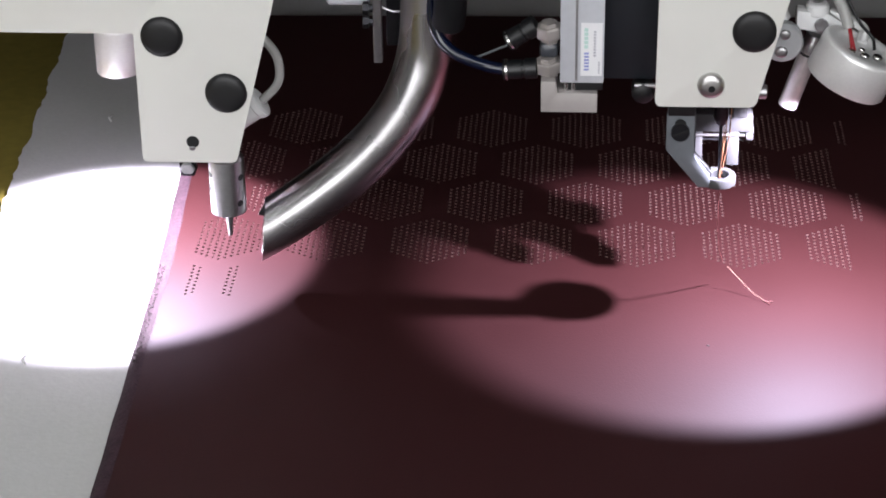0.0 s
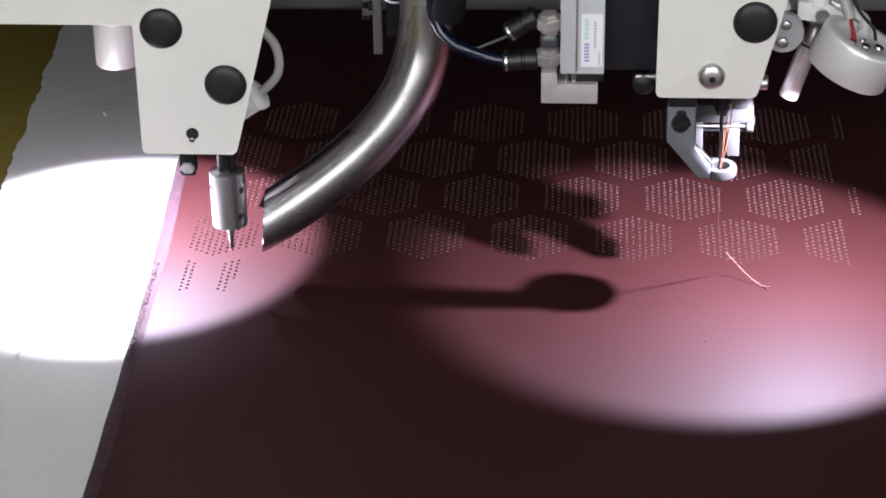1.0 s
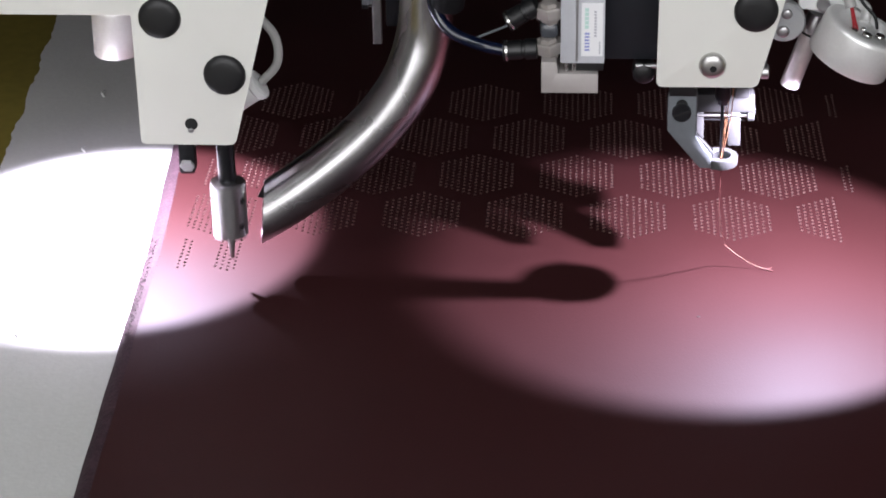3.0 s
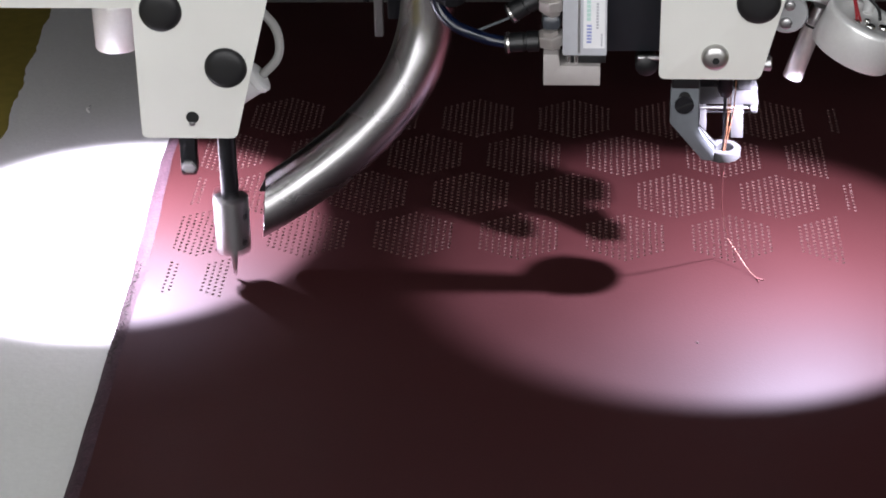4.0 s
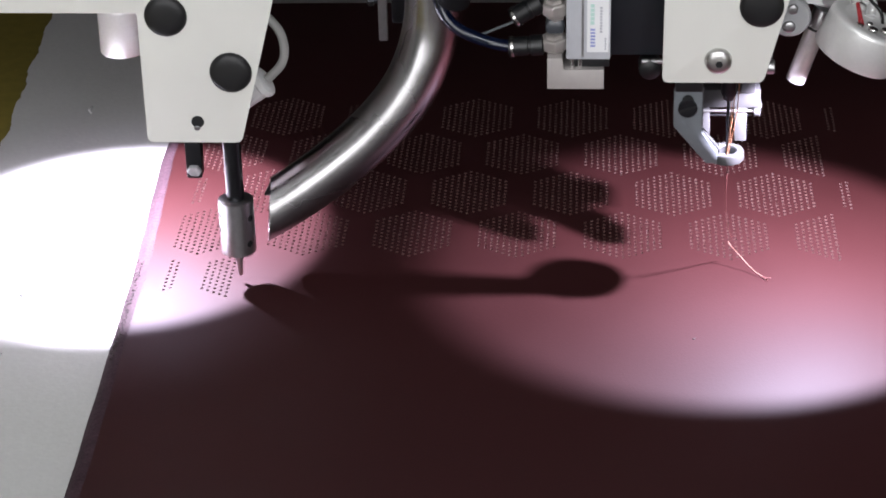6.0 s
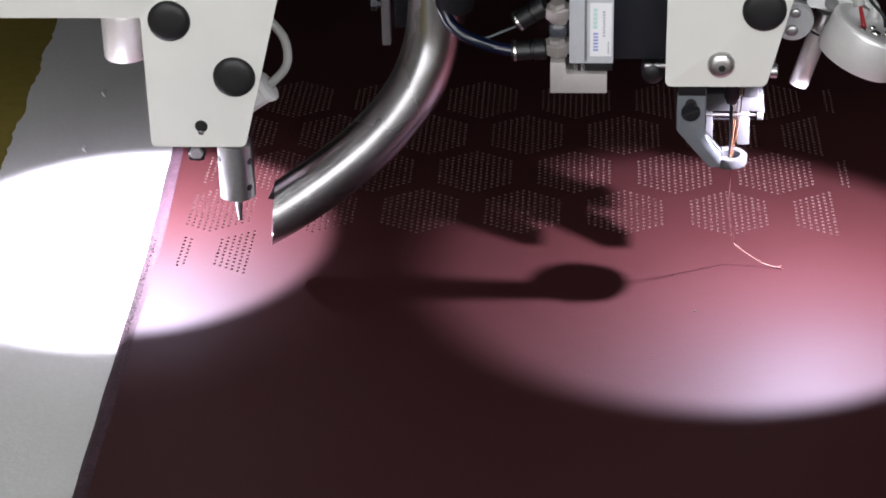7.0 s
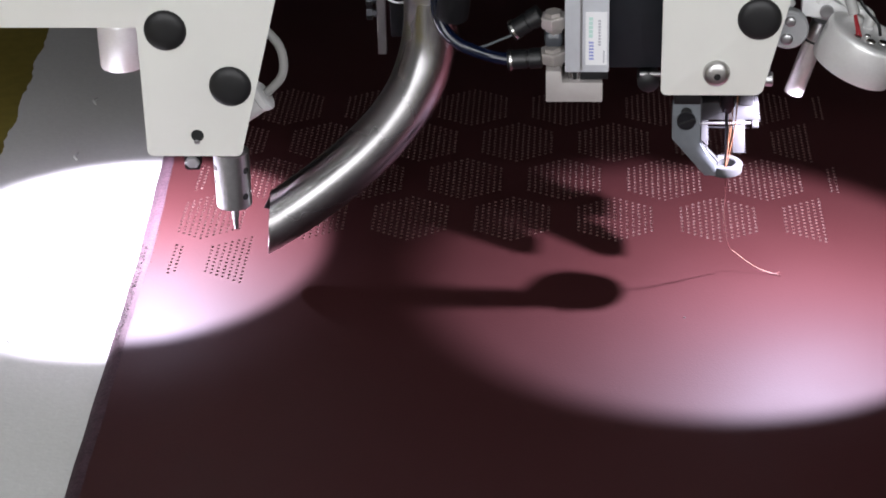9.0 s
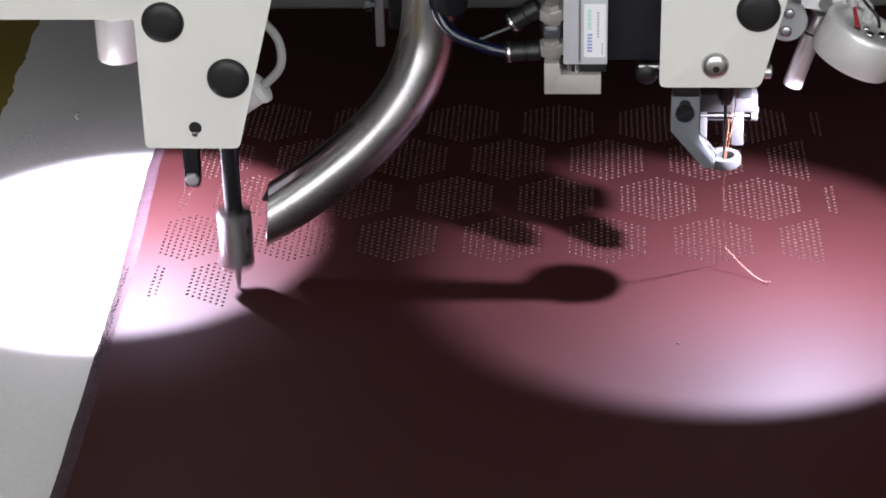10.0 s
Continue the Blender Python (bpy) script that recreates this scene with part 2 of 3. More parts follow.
for x0, x1, z0, z1 in ((-3000, 3000, 1850, 2000), (-3000, -1400, 150, 1850), (1600, 3000, 150, 1850)):
    box(x0, x1, -3100, -3000, z0, z1, 0, south)
structure("wall_south", south, WALL, "unseen pale wall with an opening added for the front fill")
fill_frame = box(-1400, 1600, -3080, -3030, 150, 190, 2)
for x0, x1, z0, z1 in ((-1400, 1600, 1810, 1850), (-1400, -1360, 190, 1810), (1560, 1600, 190, 1810), (80, 120, 190, 1810)):
    box(x0, x1, -3080, -3030, z0, z1, 2, fill_frame)
structure("window_1", fill_frame, CEIL, "unseen white frame added around the front fill light")
structure("wall_east", box(3000, 3100, -3000, 3000, -850, 2000, 0), WALL, "plain pale painted wall")
structure("wall_west", box(-3100, -3000, -3000, 3000, -850, 2000, 0), WALL, "plain pale painted wall")
# Unseen panels, added to go with the overhead fills.
for lx, ly in ROOM_FILLS:
    t = thing("overhead_fill_panel", (lx * 1000, ly * 1000, 2000), "unseen white ceiling panel added as overhead fill", "lamp", "ceiling lamps")
    part("frame", box(lx * 1000 - 620, lx * 1000 + 620, ly * 1000 - 170, ly * 1000 + 170, 1993, 2000, 2), CEIL, t)
    part("diffuser", box(lx * 1000 - 600, lx * 1000 + 600, ly * 1000 - 150, ly * 1000 + 150, 1989, 1993, 1), glow, t, "glowing face of the added fill panel")

# ---------------- machine table and beam ----------------
t = thing("machine_table", (120, 200, -850), "olive laminate machine table under the white fleece", "table")
part("tabletop", box(-500, 760, -560, 900, -30, -6, 2), OLIVE, t, "olive laminate top")
for x in (-460, 720):
    for y in (-520, 860):
        part("leg", box(x - 25, x + 25, y - 25, y + 25, -850, -30, 2), GREY_STEEL, t)
# Unseen beam, added to hold the heads and shade the leather behind.
t = thing("machine_beam", (120, 40, -6), "unseen dark grey beam added over the heads, shades the leather", "machine")
part("beam", box(-420, 660, -40, 520, 190, 290, 4), BEAM, t)
part("back_panel", box(-380, 620, 500, 520, -6, 189, 2), BEAM, t, "dark grey back panel")
for x in (-440, 620):
    part("column", box(x, x + 60, 100, 480, -6, 189, 3), BEAM, t)

# ---------------- punching head ----------------
def punching_head():
    t = thing("punching_machine", (-8, 0, 60), "cream enamelled punching head with black rubber plugs", "machine head")
    face = rounded([(-26.4, 60.2), (5.6, 60.2), (20.3, 117.0), (37.0, 189.5), (-170, 189.5), (-170, 106.9), (-26.4, 106.9)],
                   [2.2, 2.2, 0, 0, 0, 0, 0.8])
    part("housing", prism(face, -12.0, 24.0, 1.1, draw=lambda x, z: x - 7.5 if x > 0 else x), CREAM, t)
    for x, z in ((-16.9, 106.0), (3.4, 86.0)):
        part("rubber_plug", dome((x, -11.9, z), 7.15, 2.2), RUBBER, t, "black rubber plug")
    # Flat black disc: the hole's inner shade is put into its colour.
    hole = part("screw_hole_shade", lathe((-8.9, -12.05, 67.9), (-8.9, -11, 67.9), [(0, 2.2), (0.02, 1.75), (0.03, 0)], 20), BLACK, t, "flat black disc for the shade in the screw hole")
    part("set_screw", lathe((-9.2, -12.0, 65.4), (-9.2, -12.6, 65.2), [(0, 1.1), (0.25, 0.9), (0.3, 0)], 12), GREY_STEEL, hole, "small grey set screw")
    # white elbow and its hose on the flank
    part("elbow_fitting", lathe((2.6, 8, 67.8), (13.6, 8, 75.3), [(0, 4.2), (1, 4.8), (8.5, 4.8), (9.2, 5.4), (11.2, 5.4), (11.6, 4.6), (11.7, 3.0)], 20), WHITE_PLASTIC, t, "milky plastic elbow fitting")
    part("air_hose", hose([(9, 10, 103), (13.6, 8, 97.8), (17.6, 8, 92.3), (18.9, 8, 86), (17.6, 8, 80.3), (12.4, 8, 74.6)], 1.55), HOSE, t, "milky air hose")
    # ram: bar, collar, punch
    ram = part("ram_bar", rod((0, 0, 44), (0, 0, 112), 3.1), DARK_STEEL, t, "oiled dark steel bar")
    ram_parts = [
        ("collar", lathe((0, 0, 57.0), (0, 0, 36.0), [(0, 5.3), (0.5, 6.15), (20.5, 6.15), (21.0, 5.4), (21.0, 1.5)], 32), GREY_STEEL, "grey steel punch collar"),
        ("punch", lathe((0, 0, 37), (0, 0, 26.4), [(0, 1.35), (3.5, 1.35), (8.6, 0.85), (10.4, 0.7), (10.6, 0.3)], 16), GREY_STEEL, "slim hollow steel punch"),
    ]
    for n, bm, m, lab in ram_parts:
        part(n, bm, m, ram, lab)
    for ang, z in ((-158, 46.0), (-32, 50.6), (-150, 51.5), (-40, 41.0)):
        a = radians(ang)
        d = Vector((math.cos(a), math.sin(a), 0))
        part("grub_screw", lathe(Vector((0, 0, z)) + d * 5.9, Vector((0, 0, z)) + d * 7, [(0, 1.25), (0.3, 1.2), (0.32, 0)], 12), BLACK, ram, "dark grub screw")
    guide = part("guide_finger", prism(rounded([(-16.0, 50.2), (-10.6, 50.2), (-10.6, 75), (-16.0, 75)], [1.2, 1.2, 0, 0]), -2, 3, 0.4), DARK_STEEL, t, "dark steel guide finger")
    part("guide_screw", lathe((-13.2, -1.8, 53.4), (-13.2, -2.9, 53.0), [(0, 2.6), (0.9, 2.6), (1.2, 2.2), (1.2, 0.9), (0.8, 0)], 6), GREY_PLATE, guide, "grey screw head")
    return ram, guide


RAM, GUIDE = punching_head()


def round_lamp(name, centre, aim, r, h, label):
    """A turned aluminium lamp: its open mouth faces aim."""
    c, a = Vector(centre), Vector(aim)
    d = (a - c).normalized()
    top = c - d * h
    t = thing(name, tuple(top), label, "lamp", "machine lamps")
    prof = [(1.6, 0.3), (1.6, r * 0.60), (1.3, r * 0.64), (0.3, r * 0.68), (0, r * 0.72), (0, r * 0.88), (0.3, r * 0.95), (0.9, r * 0.99), (1.8, r), (h, r), (h + 0.4, r - 0.3), (h + 0.4, r - 1.2), (h - 1.5, r - 1.4), (h - 2.0, 1.0)]
    part("lamp_body", lathe(top, c, prof, 48), ALU, t, "satin aluminium housing")
    return t, top, d


# lamp beside the punch, hung under the arm
lamp_l, top_l, _ = round_lamp("punching_lamp", (-43.0, 39.0, 72.3), (-43.0, 39.0, 0.0), 8.0, 17.5, "round satin aluminium lamp under the punching arm")
part("stem", rod((-43, 39, 87), (-43, 39, 107.0), 4.0), ALU, lamp_l)
part("bracket", box(-48, -38, 20, 46, 106.9, 110, 0.5), GREY_STEEL, lamp_l)

# ---------------- waste pipe and its holder ----------------
t = thing("waste_pipe", (68, 22, 120), "bent polished steel suction pipe beside the punch", "pipe")
AXIS = [(70.3, 21, 190), (69.9, 21, 150), (69.3, 20.8, 112), (68.2, 20.5, 91), (63.8, 17.5, 75), (56.4, 15, 62.5), (46.2, 13, 51.2), (34.2, 11, 41), (22.4, 9.2, 32.4), (12.4, 8, 26.0), (0.4, 6.6, 19.4)]
pipe = hose(AXIS, 9.6, 40, 8, 8.7)
cut = bmesh.ops.bisect_plane(pipe, geom=pipe.verts[:] + pipe.edges[:] + pipe.faces[:], plane_co=(10.4, 8, 25), plane_no=(-1, -0.13, 0.09), clear_outer=True)
bmesh.ops.bridge_loops(pipe, edges=[e for e in cut["geom_cut"] if isinstance(e, bmesh.types.BMEdge)])
part("bent_tube", pipe, STEEL, t)
part("inner_lip", prism([(11.2, 34.6), (8.4, 29.4), (11.4, 28.8)], 10.4, 12.4, 0.1), BLACK, t, "dark bent lip inside the pipe mouth")
t = thing("holder_plate", (52, 20, 190), "narrow grey steel holder plate beside the suction pipe", "bracket")
part("plate", box(50.2, 53.2, 18.5, 21.5, 84.4, 189.5, 0.4), GREY_STEEL, t)
part("bolt", lathe((50.3, 19, 99.5), (46.6, 19, 99.5), [(0, 1.4), (1.4, 1.4), (1.4, 2.3), (3.4, 2.3), (3.6, 1.8)], 6), DARK_STEEL, t, "hexagon bolt")
part("bolt", lathe((50.3, 19, 104.5), (46.6, 19, 104.5), [(0, 1.4), (1.4, 1.4), (1.4, 2.3), (3.4, 2.3), (3.6, 1.8)], 6), DARK_STEEL, t, "hexagon bolt")
part("cross_bar", rod((34, 26, 105.6), (48.6, 26, 105.6), 2.6, 20, 0.8), ANODISED, t, "pale rounded cross bar")
part("thin_wire", hose([(52, 24, 103.6), (57, 23, 101.8), (62, 22, 103.4), (65, 21, 108)], 0.45, 8), GREY_STEEL, t, "thin grey wire")
part("clamp_block", box(53.7, 60.2, 30, 44, 86, 189.5, 0.8), MATT_BLACK, t, "black clamp block")
t = thing("black_hose", (77, 22, 190), "thick black rubber hose beside the suction pipe", "hose")
part("hose_bend", hose([(77.6, 6, 189.5), (77.6, 6, 140), (77.6, 6, 116), (77.4, 6.5, 109), (76.6, 8, 103.6)], 5.6, 20), MATT_BLACK, t)

# ---------------- air cylinder ----------------
def air_cylinder():
    t = thing("air_cylinder", (121, 4, 190), "grey aluminium air cylinder with a white label", "pneumatic cylinder")
    body = part("barrel", prism(rounded([(114.4, 87.8), (128.9, 87.8), (128.9, 189.5), (114.4, 189.5)], [0.5, 0.5, 0, 0]), -4, 13, 0.4), ANODISED, t)
    part("groove", box(119.4, 120.2, -4.06, -3.9, 88.6, 189, 0), GREY_STEEL, body, "narrow grey groove")
    lab = part("label", box(121.2, 128.3, -4.15, -4.0, 90.4, 109.2, 0), PAPER, t, "white paper label")
    bars = [(122.3, 123.9, 92.3 + 1.15 * i, 93.0 + 1.15 * i, INK_BLUE) for i in range(6)]
    bars += [(122.3, 123.6, 100.2 + 1.5 * i, 101.4 + 1.5 * i, INK_GREEN) for i in range(5)]
    bars += [(125.4, 126.2, 97.4 + 1.05 * i, 98.0 + 1.05 * i, INK_GREY) for i in range(9)]
    bars += [(127.0, 127.5, 91.3 + 0.9 * i, 91.9 + 0.9 * i, INK_GREY) for i in range(5)]
    for x0, x1, z0, z1, m in bars:
        part("print_bar", box(x0, x1, -4.19, -4.15, z0, z1, 0), m, lab)
    part("end_plate", box(116.5, 128.7, -2, 12, 84.2, 87.7, 0.3), BLACK, t, "black end plate")
    for x in (116.4, 118.9):
        part("piston_rod", rod((x, -1.6, 83.4), (x, -1.6, 88.2), 0.85, bev=0.1), CHROME, t, "bright piston rod")
    part("foot_block", prism(rounded([(108.1, 77.0), (126.9, 77.0), (126.9, 83.9), (113.6, 83.9), (113.0, 88.0), (108.1, 88.0)], 0.3), -4, 10, 0.3), BEIGE_BLOCK, t, "nickel-plated foot block")
    for (ax, az), (bx, bz), foot_at, head_at in (((96.6, 99.0), (106.6, 105.4), (111.0, 3, 99.6), (110.2, 2, 109)),
                                                 ((95.0, 88.7), (106.8, 89.6), (110.9, 3, 87.4), (110.2, 1.6, 95))):
        f = part("hose_fitting", lathe((ax, 4, az), (bx, 4, bz), [(0, 2.2), (0.2, 3.5), (1.0, 3.6), (1.2, 3.3), (6.4, 3.4), (6.6, 3.0), (7.4, 3.0), (7.6, 3.6), (11.4, 3.6), (11.8, 2.6)], 24), BLACK, t, "black push-in hose fitting")
        part("release_ring", lathe((ax, 4, az), (bx, 4, bz), [(0.7, 3.45), (0.9, 3.75), (1.7, 3.75), (1.9, 3.45)], 24), CHROME, f, "bright ring")
        part("hex_nut", lathe(foot_at, head_at, [(0, 2.9), (1.4, 3.3), (2.0, 4.3), (2.5, 4.5), (5.6, 4.5), (6.1, 4.2), (6.2, 3.0), (7.4, 2.8)], 6), BRASS, f, "nickelled hexagon nut", 25)
    part("elbow_body", box(107.4, 113.8, 0, 9, 94.4, 100, 1.8), ELBOW, t, "smoky grey elbow body")
    return t


air_cylinder()
t = thing("blue_air_hose", (73, 14, 97), "glossy dark blue air hose to the cylinder", "hose")
part("hose_run", hose([(70.5, 13, 112), (71.2, 12, 103), (73.6, 11, 97.0), (78, 9, 93.0), (84, 7, 90.8), (90, 5, 89.6), (96, 4, 88.8)], 2.05, 14), BLUE_HOSE, t)
t = thing("thin_hose", (84, 10, 94), "thin grey hose to the cylinder fitting", "hose")
part("hose_run", hose([(83.6, 8.6, 90.9), (86.8, 8.0, 91.9), (92.2, 6.0, 95.0), (97.0, 4.5, 97.8), (97.6, 4, 99.6)], 0.45, 8), CAST, t)
t = thing("drive_plate", (138, 20, 190), "black anodised drive plate beside the sewing head", "plate")
part("plate", box(129.0, 148.5, 14, 40, 81.5, 189.5, 0.6), BLACK_PLATE, t)
part("side_screw", rod((139.5, 12, 80.2), (147, 12, 80.2), 0.9), GREY_STEEL, t, "grey steel screw")
part("roller", lathe((142.5, 11, 77.4), (142.5, 20, 77.4), [(0, 3.0), (0.6, 3.8), (8, 3.8), (9, 3.0)], 20), BLACK, t, "black rubber roller")

# ---------------- sewing head ----------------
def leaned(bm):
    """Leans a prong back towards its top."""
    for v in bm.verts:
        v.co.y += 0.40 * (v.co.z - 51.4)
    return bm


def sewing_head():
    t = thing("sewing_machine", (164, 0, 84), "cream enamelled sewing head with presser foot and needle", "machine head")
    face = rounded([(145.8, 83.8), (178.8, 83.8), (187.0, 117.0), (205, 189.5), (146.6, 189.5)], [2.4, 2.4, 0, 0, 0])
    part("housing", prism(face, -14.0, 22.0, 1.2, draw=lambda x, z: x + 2.5 if x < 150 else x), CREAM, t)
    part("rubber_plug", dome((177.2, -13.9, 110.8), 7.2, 2.2), RUBBER, t, "black rubber plug")
    scr = part("dome_screw", dome((163.9, -14.0, 91.9), 4.5, 2.4), SATIN, t, "satin dome-headed screw")
    # Socket without depth; black colour stands for the shade inside.
    part("hex_socket_shade", lathe((164.1, -16.45, 91.4), (164.1, -16.3, 91.4), [(0, 1.25), (0.02, 0.9), (0.03, 0)], 6), BLACK, scr, "flat black hexagon for the shade in the socket")
    part("dark_gasket", box(150.6, 159.6, -7.5, 4, 77.6, 84.2, 0.3), BLACK, t, "black spacer")
    # presser foot: bracket arm with a ring
    foot = part("presser_foot", prism([(150.3, 77.4), (159.7, 77.4), (159.9, 61.8), (163.6, 56.4), (165.4, 54.4), (165.4, 50.2), (161.6, 50.2), (150.3, 64.0)], -5.2, -2.6, 0.35), CAST, t, "grey cast presser foot")
    part("foot_side", prism([(159.2, 77.4), (160.2, 77.4), (160.3, 61.6), (166.4, 54.6), (166.0, 52.6), (159.2, 60.2)], -2.7, 0.0, 0.25), FOOT, foot, "bright flank of the foot")
    part("foot_ring", lathe((168.6, 0, 49.6), (168.6, 0, 54), [(0, 3.4), (0, 5.6), (0.4, 6.0), (2.9, 6.0), (3.4, 5.7), (3.4, 3.7), (3.1, 3.4), (0, 3.4)], 40, caps=False), FOOT, foot, "bright ring of the foot")
    # Disc added in the open ring so that its cast shadow is solid.
    part("ring_shadow_disc", lathe((168.6, 0, 49.65), (168.6, 0, 51), [(0, 3.5), (0.4, 3.5), (0.4, 0.5), (0.41, 0)], 30), CAST, foot, "grey disc added to make the ring's shadow solid")
    sb = part("slotted_screw", lathe((154.9, -5.6, 71.0), (154.9, -7.6, 71.0), [(0, 3.2), (0.9, 3.2), (1.3, 2.8), (1.31, 0)], 24), DARK_STEEL, foot, "slotted dark screw")
    # Slot's shade as a black bar laid on the screw head.
    b = box(-3.1, 3.1, -0.15, 0.15, -0.45, 0.45, 0)
    b.transform(Matrix.Translation((154.9, -6.95, 71.0)) @ Matrix.Rotation(radians(-20), 4, "Y"))
    part("screw_slot_shade", b, BLACK, sb, "black bar for the shade in the screw slot")
    # Slotted hole as a black disc, its shade put into the colour.
    part("slot_hole_shade", lathe((154.9, -5.63, 73.8), (154.9, -4.6, 73.8), [(0, 1.9), (0.02, 1.4), (0.03, 0)], 20), BLACK, foot, "flat black disc for the shade in the slotted hole")
    # needle clamp
    clamp = part("needle_clamp", box(160.6, 180.5, 15.0, 22.0, 61.7, 68.3, 0.5), CLAMP_STEEL, t, "bright needle clamp block")
    part("clamp_step", box(173.7, 178.7, 14.4, 21, 67.5, 76.4, 0.4), CLAMP_STEEL, clamp)
    # Lug added behind the clamp to cast the upper finger of its shadow.
    part("shadow_lug", box(175.5, 181.2, 17.5, 23.0, 59.6, 62.4, 0.4), CLAMP_STEEL, clamp)
    part("clamp_pin", rod((160.4, 15, 60.6), (180.4, 15, 60.6), 0.55, 12, 0.1), GREY_STEEL, clamp, "thin steel pin")
    part("clamp_pin", rod((160.4, 15, 59.0), (177.6, 15, 59.0), 0.4, 12, 0.1), DARK_STEEL, clamp, "thin dark pin")
    part("pin_nut", rod((178.2, 14.6, 60.3), (180.6, 14.6, 60.3), 1.5, 16), CLAMP_STEEL, clamp)
    part("prong", leaned(box(160.2, 163.5, 11.2, 16.7, 51.8, 62.6, 0.35)), CLAMP_STEEL, clamp, "bright guide prong")
    part("prong", leaned(box(171.8, 176.0, 11.2, 16.7, 51.0, 62.6, 0.35)), CLAMP_STEEL, clamp, "bright guide prong")
    part("needle_bar", lathe((168.6, -1.0, 90), (168.6, -1.0, 72.2), [(0, 2.6), (15.4, 2.6), (16.4, 2.1), (17.8, 1.6)], 20), DARK_STEEL, t, "dark steel needle bar")
    part("needle", lathe((168.6, -1.0, 73), (168.6, -1.0, 49.0), [(0, 0.6), (9, 0.55), (10, 0.4), (22, 0.35), (24, 0.1)], 12), DARK_STEEL, t, "dark steel needle")
    part("needle_thread", hose([(169.4, -2.0, 76), (169.6, -2.0, 66), (168.8, -1.8, 52.5)], 0.2, 6, 5), COPPER, t, "copper thread")
    part("needle_thread", hose([(172.0, -1.6, 79), (171.6, -1.4, 68), (170.4, -1.6, 60), (169.0, -1.7, 51.5)], 0.2, 6, 5), COPPER, t, "copper thread")
    part("needle_thread", hose([(170.6, -1.9, 77), (170.1, -1.9, 66), (168.6, -1.9, 52)], 0.2, 6, 5), COPPER, t, "copper thread")
    # flank screws and lamp carrier
    part("flank_knob", lathe((179.0, -4, 85.4), (183.2, -4, 85.4), [(0, 1.6), (1.6, 1.6), (1.6, 2.5), (3.8, 2.5), (4.2, 1.8)], 16), GREY_STEEL, t, "grey steel knob")
    part("flank_knob", lathe((179.4, -4, 90.0), (182.2, -4, 90.0), [(0, 1.4), (1.4, 1.4), (1.4, 2.0), (2.8, 2.0)], 16), DARK_STEEL, t, "dark steel knob")
    car = part("carrier_disc", lathe((188.0, 2, 100.2), (188.0, 7, 100.2), [(0, 6.2), (0.6, 6.8), (4.2, 6.8), (5, 6.2)], 32), GREY_PLATE, t, "grey steel carrier disc")
    part("carrier_screw", dome((187.6, 2.0, 97.2), 2.1, 1.2), GREY_STEEL, car, "grey screw head")
    part("carrier_screw", dome((188.6, 2.0, 103.4), 1.8, 1.0), GREY_STEEL, car, "grey screw head")
    arm = part("carrier_arm", prism(rounded([(192.6, 103.8), (200, 103.0), (208.4, 102.4), (207.2, 106.4), (203, 109.0), (192.6, 110.2)], 0.6), 6, 12, 0.4), WHITE_PLASTIC, t, "white carrier arm")
    part("arm_boss", lathe((199.4, 9, 108), (199.4, 9, 113), [(0, 3.4), (0.4, 3.9), (3.6, 3.9), (4.2, 3.2)], 24), WHITE_PLASTIC, arm, "white round boss")
    part("arm_spring", hose([(199.4 + 1.5 * math.cos(i * 0.9), 9 + 1.5 * math.sin(i * 0.9), 112 + i * 0.16) for i in range(44)], 0.3, 6, 2), GREY_STEEL, arm, "thin coil spring")
    part("arm_screw", lathe((200.6, 6.0, 105.4), (200.6, 4.4, 105.4), [(0, 2.3), (1.0, 2.3), (1.3, 2.0), (1.31, 1.1), (0.9, 0)], 20), GREY_STEEL, arm, "grey screw head")
    part("arm_strut", rod((189, 9, 106), (186, 9, 112), 2.0), ALU, arm)
    return t


sewing_head()
t = thing("nozzle_tube", (198, 14, 100), "bright chrome nozzle tube beside the sewing machine", "tube")
part("tube", lathe((199.5, 27, 87.4), (193.0, 27, 66.6), [(0, 3.0), (0.3, 3.4), (21.2, 3.4), (21.7, 3.2), (21.7, 2.7), (17, 2.6)], 28), NOZZLE, t)
part("sleeve", lathe((201.5, 27, 93.5), (199.2, 27, 86.3), [(0, 3.0), (0.5, 3.4), (7.0, 3.4), (7.6, 3.2)], 24), GREY_STEEL, t, "grey steel sleeve")
part("ring_clip", lathe((199.3, 27, 86.8), (198.5, 27, 84.2), [(0, 3.4), (0.1, 3.7), (0.8, 3.7), (0.9, 3.4)], 24), BLACK, t, "thin black ring")
part("tube_bracket", box(198.3, 204.9, 28, 31, 92.5, 189.5, 0.4), GREY_STEEL, t, "grey steel hanger")

lamp_r, top_r, dir_r = round_lamp("sewing_lamp", (208.6, -3.5, 89.8), (179.0, -0.5, 23.0), 14.0, 13.2, "round satin aluminium lamp with red and black wires")
part("black_wire", hose([top_r + Vector((3, -3, 0.3)), top_r + Vector((2, -3, 4.5)), top_r + Vector((-2, 0, 8.5)), top_r + Vector((-7, 6, 16.5))], 0.55, 8), BLACK, lamp_r, "black wire")
for dx, dy, size in ((-4.2, -4.6, 1.5), (0.2, -5.2, 1.8), (4.6, -3.2, 1.9), (-0.5, -1.2, 1.2)):
    part("solder_blob", dome(top_r + dir_r * 1.4 + Vector((dx, dy, -0.3 * dx)), size, 1.2, 12, 4, (0.3, 0, 1)), CHROME, lamp_r, "shiny solder blob")
